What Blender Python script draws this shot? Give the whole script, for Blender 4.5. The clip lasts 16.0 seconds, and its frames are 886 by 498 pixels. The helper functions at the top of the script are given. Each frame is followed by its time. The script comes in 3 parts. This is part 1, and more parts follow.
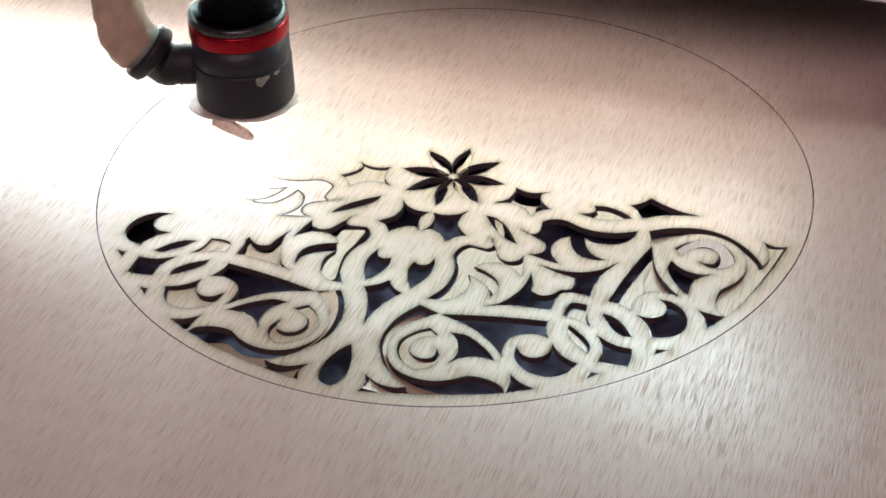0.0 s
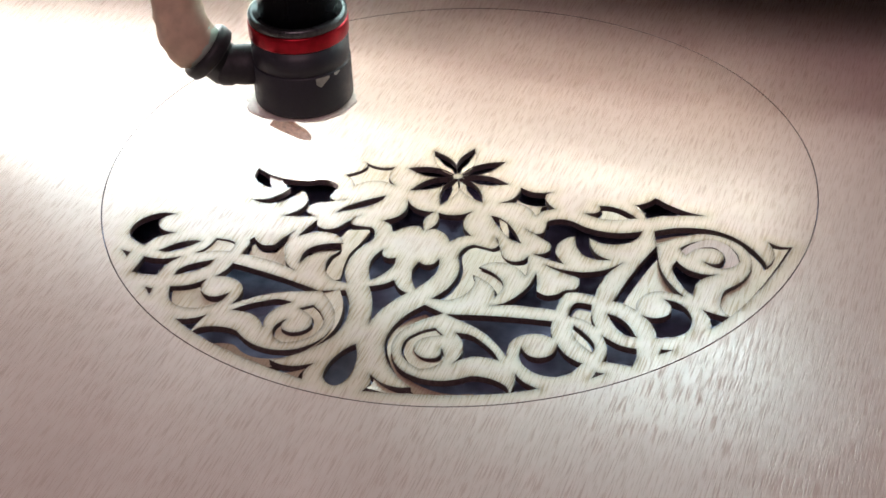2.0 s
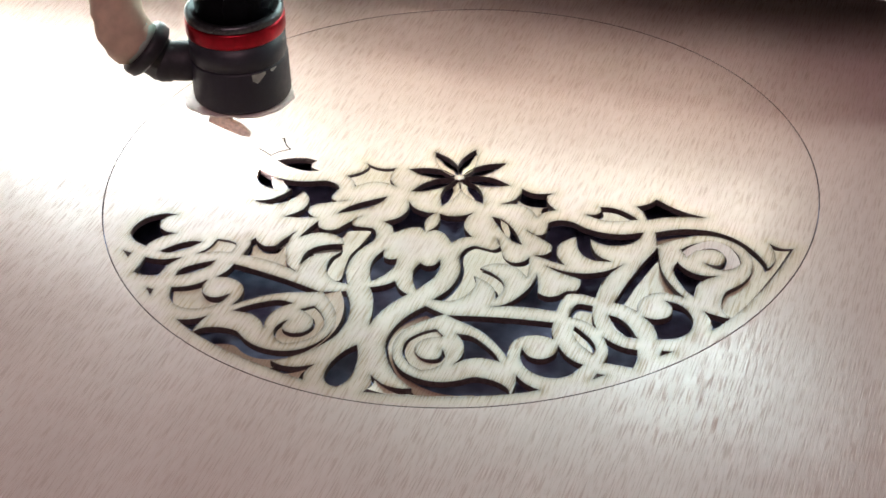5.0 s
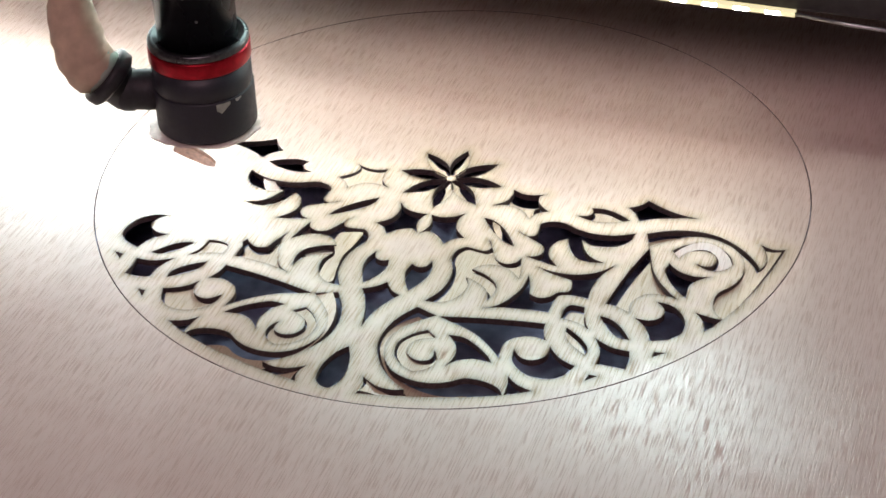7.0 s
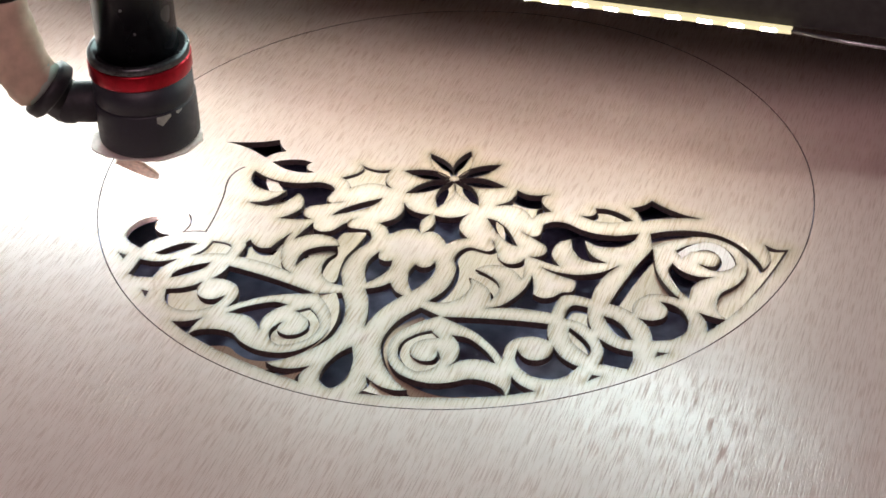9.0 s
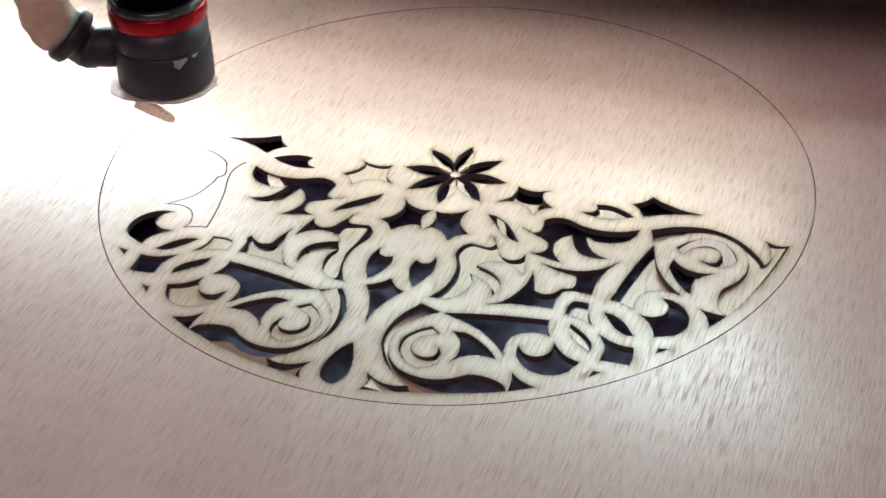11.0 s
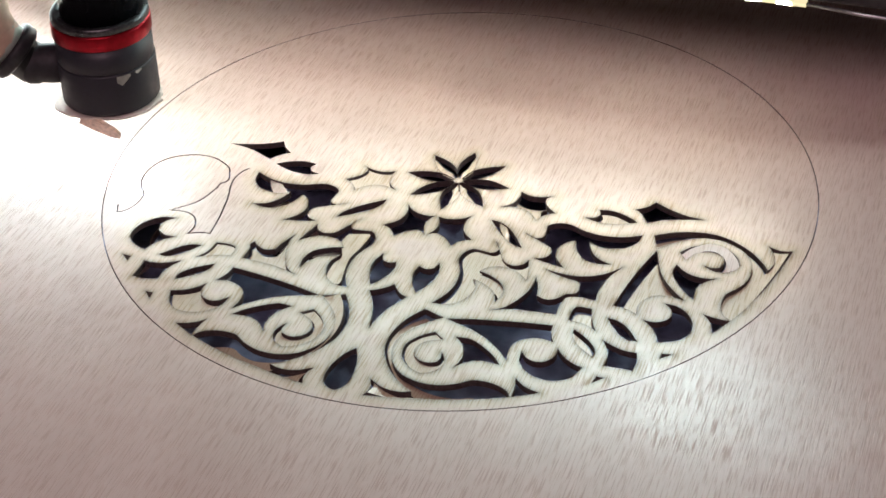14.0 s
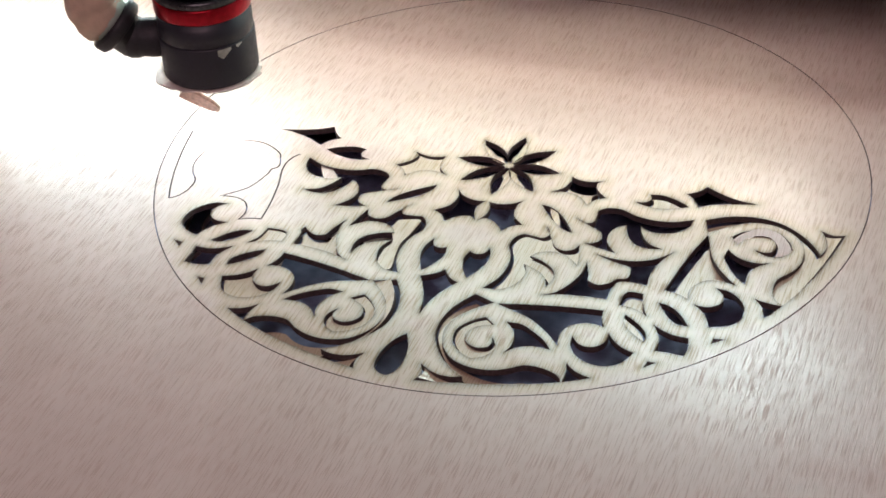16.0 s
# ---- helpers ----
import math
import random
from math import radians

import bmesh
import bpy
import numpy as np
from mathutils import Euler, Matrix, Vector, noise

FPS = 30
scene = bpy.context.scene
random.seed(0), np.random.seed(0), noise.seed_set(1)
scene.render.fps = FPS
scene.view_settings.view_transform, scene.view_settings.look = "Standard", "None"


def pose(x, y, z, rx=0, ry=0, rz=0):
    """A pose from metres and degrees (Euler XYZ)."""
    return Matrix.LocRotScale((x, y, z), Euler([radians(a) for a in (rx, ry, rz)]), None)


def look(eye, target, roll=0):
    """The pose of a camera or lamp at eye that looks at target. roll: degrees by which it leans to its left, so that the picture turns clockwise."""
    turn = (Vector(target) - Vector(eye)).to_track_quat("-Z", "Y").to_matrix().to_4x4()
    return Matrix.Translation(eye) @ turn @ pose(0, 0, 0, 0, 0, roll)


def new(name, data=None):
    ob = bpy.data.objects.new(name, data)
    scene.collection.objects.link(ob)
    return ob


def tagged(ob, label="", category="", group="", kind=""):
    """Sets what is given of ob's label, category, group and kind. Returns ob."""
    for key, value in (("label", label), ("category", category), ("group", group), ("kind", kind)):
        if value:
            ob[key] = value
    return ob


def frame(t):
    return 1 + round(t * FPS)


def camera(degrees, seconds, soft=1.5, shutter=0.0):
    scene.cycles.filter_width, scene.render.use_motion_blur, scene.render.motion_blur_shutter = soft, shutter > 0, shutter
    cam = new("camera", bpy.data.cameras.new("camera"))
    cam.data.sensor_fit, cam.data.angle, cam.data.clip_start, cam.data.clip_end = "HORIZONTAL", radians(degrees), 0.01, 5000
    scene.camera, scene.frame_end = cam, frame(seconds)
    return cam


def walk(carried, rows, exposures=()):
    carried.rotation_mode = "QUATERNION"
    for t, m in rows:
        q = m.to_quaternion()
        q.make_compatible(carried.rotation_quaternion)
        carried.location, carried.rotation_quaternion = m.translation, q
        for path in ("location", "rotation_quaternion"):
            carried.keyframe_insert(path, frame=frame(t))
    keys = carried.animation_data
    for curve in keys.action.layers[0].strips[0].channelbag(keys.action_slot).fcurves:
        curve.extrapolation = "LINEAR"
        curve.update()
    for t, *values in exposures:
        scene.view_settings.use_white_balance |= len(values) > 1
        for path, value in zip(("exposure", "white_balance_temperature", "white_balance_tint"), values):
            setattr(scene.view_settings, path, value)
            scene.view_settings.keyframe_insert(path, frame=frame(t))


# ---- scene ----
from mathutils.geometry import delaunay_2d_cdt
from mathutils.kdtree import KDTree

R = 0.13                      # radius of the round panel, metres
TURN = radians(-20.3)         # the machine's x axis
EYE = (-0.00659, -0.56005, 0.36659)
cam = camera(27.34, 16.0, soft=1.7)
walk(cam, [
    (0.0, pose(*EYE, 54.498, 1.764, -1.437)),
    (0.5, pose(*EYE, 54.548, 1.787, -1.453)),
    (1.0, pose(*EYE, 54.522, 1.775, -1.442)),
    (1.5, pose(*EYE, 54.474, 1.792, -1.436)),
    (2.0, pose(*EYE, 54.502, 1.849, -1.317)),
    (2.5, pose(*EYE, 54.556, 1.641, -1.312)),
    (3.0, pose(*EYE, 54.622, 1.719, -1.326)),
    (3.5, pose(*EYE, 54.534, 1.852, -1.430)),
    (4.0, pose(*EYE, 54.558, 1.844, -1.295)),
    (6.5, pose(*EYE, 54.501, 1.662, -1.301)),
    (7.0, pose(*EYE, 54.568, 1.642, -1.435)),
    (7.5, pose(*EYE, 54.542, 1.708, -1.350)),
    (8.0, pose(*EYE, 54.584, 1.854, -1.470)),
    (8.5, pose(*EYE, 54.557, 1.822, -1.384)),
    (9.0, pose(*EYE, 54.581, 1.772, -1.407)),
    (11.5, pose(*EYE, 54.439, 1.696, -1.306)),
    (12.0, pose(*EYE, 54.495, 1.763, -1.309)),
    (12.5, pose(*EYE, 54.441, 1.730, -1.236)),
    (13.0, pose(*EYE, 54.560, 1.760, -1.261)),
    (13.5, pose(*EYE, 54.548, 1.837, -1.333)),
    (14.0, pose(*EYE, 54.633, 1.858, -1.307)),
    (14.5, pose(*EYE, 54.612, 1.862, -1.345)),
    (15.0, pose(*EYE, 54.697, 1.916, -1.182)),
    (15.5, pose(*EYE, 54.741, 2.017, -1.144)),
    (15.6, pose(*EYE, 54.600, 2.030, -1.230)),
    (16.0, pose(*EYE, 54.217, 2.860, -0.068)),
])

# ---- light ----
world = bpy.data.worlds.new("room_air")
scene.world = world
world.use_nodes = True
world.node_tree.nodes["Background"].inputs[0].default_value = (1.0, 0.66, 0.75, 1)
world.node_tree.nodes["Background"].inputs[1].default_value = 0.33
scene.view_settings.exposure = 0.0


def area(name, m, sx, sy, power, colour):
    d = bpy.data.lights.new(name, "AREA")
    d.shape, d.size, d.size_y, d.energy, d.color = "RECTANGLE", sx, sy, power, colour
    ob = new(name, d)
    ob.matrix_world = m
    return ob


# unseen fill, added for the warm light of the room behind the viewer
area("room_fill", look((-0.2, -1.35, 1.5), (0, 0, 0)), 0.9, 0.9, 13.5, (1.0, 0.655, 0.735))
# the lamp under the ceiling, over the machine
area("ceiling_lamp", look((0.106, 0.142, 1.65), (0.106, 0.142, 0)), 0.16, 0.16, 4.6, (0.86, 0.95, 0.88))


# ---- materials ----
def material(name, colour, rough=0.5, metal=0.0, coat=0.0):
    m = bpy.data.materials.new(name)
    m.use_nodes = True
    b = m.node_tree.nodes["Principled BSDF"]
    b.inputs["Base Color"].default_value = (*colour, 1)
    b.inputs["Roughness"].default_value = rough
    b.inputs["Metallic"].default_value = metal
    b.inputs["Coat Weight"].default_value = coat
    return m


def noise_node(m, scale, size, detail=4, coord="Object", spin=0.0):
    """A noise stretched to the given scale, in a turned frame."""
    n = m.node_tree.nodes
    l = m.node_tree.links
    c, mp, t = n.new("ShaderNodeTexCoord"), n.new("ShaderNodeMapping"), n.new("ShaderNodeTexNoise")
    mp.inputs["Scale"].default_value = scale
    pre = n.new("ShaderNodeMapping")
    pre.inputs["Rotation"].default_value = (0, 0, spin)
    t.inputs["Scale"].default_value, t.inputs["Detail"].default_value = size, detail
    l.new(c.outputs[coord], pre.inputs["Vector"])
    l.new(pre.outputs["Vector"], mp.inputs["Vector"])
    l.new(mp.outputs["Vector"], t.inputs["Vector"])
    return t


def ramp(m, fac, stops):
    r = m.node_tree.nodes.new("ShaderNodeValToRGB")
    e = r.color_ramp.elements
    while len(e) < len(stops):
        e.new(0.5)
    for s, (p, c) in zip(e, stops):
        s.position, s.color = p, (*c, 1)
    m.node_tree.links.new(fac, r.inputs["Fac"])
    return r


def mix(m, kind, fac, a, b):
    x = m.node_tree.nodes.new("ShaderNodeMix")
    x.data_type, x.blend_type = "RGBA", kind
    l = m.node_tree.links
    if hasattr(fac, "links"):
        l.new(fac, x.inputs[0])
    else:
        x.inputs[0].default_value = fac
    for s, v in ((x.inputs[6], a), (x.inputs[7], b)):
        if hasattr(v, "links"):
            l.new(v, s)
        else:
            s.default_value = (*v, 1)
    return x.outputs[2]


def varied(name, colour, rough, metal=0.0, size=400, amount=0.35, bump=0.05):
    """A surface with fine and coarse unevenness in tone and gloss."""
    m = material(name, colour, rough, metal)
    l, b = m.node_tree.links, m.node_tree.nodes["Principled BSDF"]
    a, c = noise_node(m, (1, 1, 1), size), noise_node(m, (1, 1, 1), size / 9, 3)
    dark = tuple(v * (1 - amount) for v in colour)
    lite = tuple(min(1, v * (1 + amount)) for v in colour)
    r1 = ramp(m, a.outputs["Fac"], [(0.3, dark), (0.7, lite)])
    r2 = ramp(m, c.outputs["Fac"], [(0.3, (0.75, 0.75, 0.75)), (0.7, (1, 1, 1))])
    l.new(mix(m, "MULTIPLY", 1.0, r1.outputs["Color"], r2.outputs["Color"]), b.inputs["Base Color"])
    g = ramp(m, c.outputs["Fac"], [(0.3, (rough * 0.8,) * 3), (0.7, (min(1, rough * 1.25),) * 3)])
    l.new(g.outputs["Color"], b.inputs["Roughness"])
    if bump:
        bp = m.node_tree.nodes.new("ShaderNodeBump")
        bp.inputs["Strength"].default_value, bp.inputs["Distance"].default_value = bump, 0.0005
        l.new(a.outputs["Fac"], bp.inputs["Height"])
        l.new(bp.outputs["Normal"], b.inputs["Normal"])
    return m


def veneer(name, smoked=False):
    """Rotary-cut plywood face: pinkish tan, with short open pores along the grain, smoked or clean."""
    m = material(name, (0.6, 0.45, 0.36), 0.42)
    l, n, b = m.node_tree.links, m.node_tree.nodes, m.node_tree.nodes["Principled BSDF"]
    spin = -TURN
    pores = noise_node(m, (1.0, 0.036, 1), 2700, 1, spin=spin)
    hairs = noise_node(m, (1.0, 0.07, 1), 1300, 3, spin=spin)
    fibre = noise_node(m, (1.0, 0.16, 1), 300, 5, spin=spin)
    cloud = noise_node(m, (1.0, 0.45, 1), 26, 4, spin=spin)
    speck = noise_node(m, (1.0, 0.5, 1), 520, 3, spin=spin)
    base = ramp(m, cloud.outputs["Fac"], [(0.25, (0.60, 0.475, 0.425)), (0.75, (0.68, 0.552, 0.50))])
    f = ramp(m, fibre.outputs["Fac"], [(0.3, (0.955, 0.95, 0.945)), (0.65, (1, 1, 1))])
    p = ramp(m, pores.outputs["Fac"], [(0.33, (0.50, 0.48, 0.46)), (0.44, (1, 1, 1))])
    h = ramp(m, hairs.outputs["Fac"], [(0.30, (0.88, 0.86, 0.84)), (0.55, (1, 1, 1))])
    s = ramp(m, speck.outputs["Fac"], [(0.3, (0.93, 0.91, 0.90)), (0.6, (1, 1, 1))])
    c = mix(m, "MULTIPLY", 1.0, base.outputs["Color"], f.outputs["Color"])
    c = mix(m, "MULTIPLY", 0.23, c, p.outputs["Color"])
    c = mix(m, "MULTIPLY", 0.15, c, h.outputs["Color"])
    c = mix(m, "MULTIPLY", 0.6, c, s.outputs["Color"])
    if smoked:
        at = n.new("ShaderNodeAttribute")
        at.attribute_name = "stain"
        both = n.new("ShaderNodeSeparateColor")
        l.new(at.outputs["Color"], both.inputs[0])
        patch = noise_node(m, (1, 1, 1), 130, 3)
        uneven = ramp(m, patch.outputs["Fac"], [(0.3, (0.55,) * 3), (0.7, (1, 1, 1))])
        mul = n.new("ShaderNodeMath")
        mul.operation, mul.use_clamp = "MULTIPLY", True
        l.new(both.outputs[0], mul.inputs[0])
        l.new(uneven.outputs["Color"], mul.inputs[1])
        c = mix(m, "MIX", both.outputs[1], c, mix(m, "MULTIPLY", 1.0, c, (0.98, 1.0, 0.80)))
        c = mix(m, "MIX", mul.outputs[0], c, (0.075, 0.05, 0.032))
    l.new(c, b.inputs["Base Color"])
    g = ramp(m, fibre.outputs["Fac"], [(0.3, (0.35,) * 3), (0.7, (0.28,) * 3)])
    l.new(g.outputs["Color"], b.inputs["Roughness"])
    bp = n.new("ShaderNodeBump")
    bp.inputs["Strength"].default_value, bp.inputs["Distance"].default_value = 0.5, 0.00028
    l.new(pores.outputs["Fac"], bp.inputs["Height"])
    b.inputs["IOR"].default_value = 1.75
    # open pores hardly shine
    shine = ramp(m, pores.outputs["Fac"], [(0.43, (0.0,) * 3), (0.48, (1.0,) * 3)])
    l.new(shine.outputs["Color"], b.inputs["Specular IOR Level"])
    l.new(bp.outputs["Normal"], b.inputs["Normal"])
    return m


PLY = veneer("plywood_face")
SMOKED = veneer("smoked_plywood_face", True)
CHAR = varied("scorched_edge", (0.075, 0.055, 0.053), 0.85, size=900)
BED = varied("dark_bed_steel", (0.23, 0.27, 0.43), 0.7, 0.0, 120)
BLACK = varied("black_anodised", (0.024, 0.026, 0.036), 0.5, 0.0, 3000, 0.25, 0.02)
TUBE = varied("satin_black_tube", (0.012, 0.013, 0.016), 0.24, 0.0, 300, 0.1, 0.0)
TUBE.node_tree.nodes["Principled BSDF"].inputs["Specular IOR Level"].default_value = 0.1
RED = varied("red_anodised", (0.42, 0.008, 0.022), 0.3, 0.75, 500, 0.2, 0.02)
STEEL = varied("bare_aluminium", (0.5, 0.52, 0.53), 0.35, 0.9, 500, 0.2, 0.02)
BRASS = varied("sooty_nozzle_metal", (0.86, 0.78, 0.70), 0.4, 0.0, 800, 0.12, 0.03)
# the nozzle's shaded side as a brownish colour
SHADED_TAN = varied("shaded_nozzle_tan", (0.68, 0.49, 0.42), 0.5, 0.0, 700, 0.25, 0.03)
COLLAR = varied("dark_collar_metal", (0.10, 0.105, 0.11), 0.3, 0.8, 900, 0.3, 0.02)
RUBBER = varied("black_plastic", (0.014, 0.015, 0.019), 0.5, 0.0, 600, 0.3, 0.05)
TAPE = varied("beige_tape_wrap", (0.62, 0.48, 0.345), 0.55, 0.0, 160, 0.18, 0.1)
FILM = varied("pale_green_hose", (0.50, 0.62, 0.52), 0.35, 0.0, 300, 0.1, 0.02)
BEAM = varied("black_beam_paint", (0.028, 0.026, 0.027), 0.5, 0.0, 300, 0.3, 0.05)
WALL = varied("machine_paint", (0.16, 0.15, 0.15), 0.55, 0.0, 60, 0.15, 0.05)
PLASTER = varied("room_plaster", (0.42, 0.36, 0.34), 0.9, 0.0, 12, 0.1, 0.05)


def glow(name, colour, strength):
    m = material(name, colour, 0.5)
    b = m.node_tree.nodes["Principled BSDF"]
    b.inputs["Emission Color"].default_value = (*colour, 1)
    b.inputs["Emission Strength"].default_value = strength
    return m


LED = glow("led_lens", (1.0, 0.92, 0.80), 210.0)
LAMP = glow("work_lamp_lens", (0.86, 1.0, 1.0), 29.0)
# glow of the unseen lamps that are added for the gleam
UPPER = glow("gleam_lamp_lens", (0.78, 1.0, 1.0), 29.0)
SOFT = glow("gleam_lamp_diffuser", (0.74, 1.0, 0.96), 12.5)
STRIP = glow("led_tape", (0.95, 0.88, 0.52), 0.8)
FLASH = glow("cutting_spark", (1.0, 0.88, 0.84), 300.0)


# ---- mesh helpers ----
def mesh_of(bm, name, *mats):
    bmesh.ops.recalc_face_normals(bm, faces=bm.faces)
    me = bpy.data.meshes.new(name)
    bm.to_mesh(me)
    bm.free()
    for m in mats:
        me.materials.append(m)
    return me


def part(name, bm, mat, parent=None, label=""):
    ob = new(name, mesh_of(bm, name, mat))
    ob.parent = parent
    return tagged(ob, label)


def box(bm, x0, x1, y0, y1, z0, z1, bevel=0.0):
    vs = bmesh.ops.create_cube(bm, size=1)["verts"]
    for v in vs:
        v.co = Vector(((x0 + x1) / 2 + v.co.x * (x1 - x0), (y0 + y1) / 2 + v.co.y * (y1 - y0), (z0 + z1) / 2 + v.co.z * (z1 - z0)))
    if bevel:
        es = list({e for v in vs for e in v.link_edges})
        bmesh.ops.bevel(bm, geom=es, offset=bevel, segments=2, affect="EDGES", profile=0.5)
    return bm


def lathe(bm, rows, n=64, m=Matrix()):
    """A turned body from (radius, height) rows, closed at both ends."""
    rings = []
    for r, z in rows:
        rings.append([bm.verts.new(m @ Vector((r * math.cos(2 * math.pi * i / n), r * math.sin(2 * math.pi * i / n), z))) for i in range(n)])
    for a, b in zip(rings, rings[1:]):
        for i in range(n):
            f = bm.faces.new((a[i], a[(i + 1) % n], b[(i + 1) % n], b[i]))
            f.smooth = True
    bm.faces.new(rings[0])
    bm.faces.new(rings[-1])
    return bm


def pipe(bm, pts, radii, n=28):
    """A round hose along points, with a radius at each."""
    pts = [Vector(p) for p in pts]
    rings = []
    for i, p in enumerate(pts):
        d = (pts[min(i + 1, len(pts) - 1)] - pts[max(i - 1, 0)]).normalized()
        q = d.to_track_quat("Z", "Y")
        rings.append([bm.verts.new(p + q @ Vector((radii[i] * math.cos(2 * math.pi * k / n), radii[i] * math.sin(2 * math.pi * k / n), 0))) for k in range(n)])
    for a, b in zip(rings, rings[1:]):
        for k in range(n):
            f = bm.faces.new((a[k], a[(k + 1) % n], b[(k + 1) % n], b[k]))
            f.smooth = True
    bm.faces.new(rings[0])
    bm.faces.new(rings[-1])
    return bm


# ---- the fretwork drawing ----
# Motifs of one eighth of the round panel, in thousandths of its radius: along the
# trunk axis and across it. The third figure marks a sharp corner.
# A: on the trunk axis, B: on the axis between two trunks, S: once on either side.
MOTIFS = {
    "teardrop": ("A", [(794, -2, 1), (841, 19), (889, 28), (931, 25), (958, 9), (954, -16), (931, -35), (887, -39), (842, -30), (812, -16)]),
    "diamond": ("A", [(559, -56, 1), (539, -24), (515, -3, 1), (544, 20), (559, 47, 1), (609, 21), (659, 5), (707, -1, 1), (652, -14), (600, -32)]),
    "eye": ("S", [(420, 33, 1), (428, 52), (419, 71), (393, 79, 1), (434, 91), (480, 86), (533, 63, 1), (501, 42), (458, 28)]),
    "sliver": ("S", [(615, 176, 1), (594, 260), (576, 359), (566, 441, 1), (598, 446), (630, 460, 1), (625, 430), (631, 403), (651, 375), (685, 364), (732, 370, 1), (703, 343), (668, 302), (643, 258), (628, 214)]),
    "scroll_body": ("S", [(680, 223, 1), (704, 246), (733, 260), (767, 262), (795, 254, 1), (766, 280), (752, 312), (754, 359, 1), (723, 332), (696, 296), (678, 261)]),
    "thorn": ("S", [(862, 423, 1), (828, 421), (792, 413, 1), (816, 443), (829, 482, 1), (846, 454)]),
    "moon": ("S", [(689, 397, 1), (723, 401), (753, 422), (774, 456), (777, 500), (755, 536), (707, 557, 1), (696, 527), (678, 501), (652, 479, 1), (685, 479), (708, 464), (717, 442), (711, 418)]),
    "link_lens": ("S", [(566, 497, 1), (593, 501), (624, 523), (658, 568, 1), (629, 567), (597, 541)]),
    "chip_mark": ("S", [(755, 594, 1), (729, 598, 1), (729, 618, 1)]),
    "link_square": ("B", [(587, 577, 1), (610, 625), (613, 670, 1), (650, 678), (683, 675, 1), (683, 644), (684, 605, 1), (636, 602)]),
    "link_arch": ("B", [(532, 473, 1), (496, 471), (473, 481), (472, 518, 1), (513, 528), (557, 550, 1), (541, 524), (534, 498)]),
    "heart": ("B", [(548, 272, 1), (524, 305), (473, 331), (424, 343), (380, 342, 1), (422, 358), (457, 367, 1), (466, 395), (454, 420), (431, 436), (419, 460), (390, 463), (370, 453), (363, 425), (355, 392), (339, 356, 1), (348, 413), (341, 464), (316, 511), (273, 548, 1), (325, 525), (380, 514), (435, 516, 1), (432, 475), (442, 444), (472, 435), (519, 435, 1), (523, 373), (531, 323)]),
    "slit": ("B", [(162, 150, 1), (168, 180), (200, 221), (264, 266, 1), (252, 234), (215, 192)]),
    "star": ("S", [(188, 6, 1), (191, 34), (181, 68), (156, 94, 1), (193, 84), (233, 93), (267, 127, 1), (281, 100), (308, 82, 1), (276, 53), (265, 23), (279, 4, 1), (247, 17), (216, 18)]),
    "wave": ("S", [(258, 195, 1), (288, 211), (309, 199), (308, 169), (307, 144), (330, 126), (365, 124), (409, 142), (458, 149), (511, 142), (562, 118, 1), (556, 159), (531, 188), (496, 201), (465, 202), (434, 187, 1), (450, 226), (475, 256), (514, 271, 1), (470, 278), (436, 265), (411, 232), (397, 192, 1), (373, 210), (361, 244), (368, 282), (400, 321, 1), (365, 315), (314, 301, 1), (338, 291), (349, 267), (338, 240), (306, 222)]),
    "swoosh": ("S", [(593, 109, 1), (651, 76), (718, 61), (784, 70), (849, 108), (893, 153), (912, 186, 1), (922, 154), (918, 115), (895, 74, 1), (927, 86), (959, 79, 1), (943, 168), (918, 271), (891, 354), (864, 419, 1), (841, 401), (827, 361), (829, 316), (854, 280), (871, 239), (873, 189), (857, 141), (819, 104), (768, 84), (715, 87), (661, 119), (613, 166, 1)]),
    "spiral": ("S", [(676, 166, 1), (702, 134), (743, 111), (790, 118), (823, 146), (840, 183, 1), (827, 208), (805, 223), (779, 225), (749, 208, 1), (773, 212), (790, 204), (797, 178), (785, 152), (757, 139), (722, 152), (698, 194, 1)]),
    "heart_half": ("S", [(548, 272, 1), (524, 305), (473, 331), (424, 343), (380, 342, 1), (422, 358), (457, 367, 1), (466, 395), (454, 420), (438, 434, 1), (455, 441), (472, 435), (519, 435, 1), (523, 373), (531, 323)]),
    "slit_chip": ("S", [(150, 173, 1), (172, 195), (208, 214), (244, 225, 1), (218, 200), (184, 181)]),
    "petal_chip": ("P", [(10, -3, 1), (30, -16), (60, -26), (98, -24), (132, -9, 1), (98, -7), (64, -5), (44, 3), (30, 0)]),
    "leaf_core": ("S", [(381, 209, 1), (339, 206), (329, 193), (317, 152), (329, 144), (386, 150), (434, 159), (487, 154), (544, 144), (554, 159), (540, 181), (519, 191), (471, 192), (434, 183)]),
    "splinter": ("S", [(533, 72, 1), (488, 136), (445, 184, 1), (463, 192), (485, 196, 1), (516, 144)]),
    "petal": ("P", [(14, -4, 1), (55, -22), (102, -20), (150, 0, 1), (102, 20), (55, 22), (14, 4, 1)]),
}
# where swoosh and sliver run into one another through a narrow neck
MOTIFS["branch"] = ("S", MOTIFS["swoosh"][1][:27] + [
    (645, 146), (634, 172), (634, 188), (647, 205), (648, 234), (668, 302), (703, 343), (732, 370, 1), (685, 364), (651, 375), (631, 403), (625, 430),
    (630, 460, 1), (598, 446), (566, 441, 1), (574, 360), (592, 265), (609, 208), (615, 164), (606, 125)])
TRUNK = radians(-110.3)


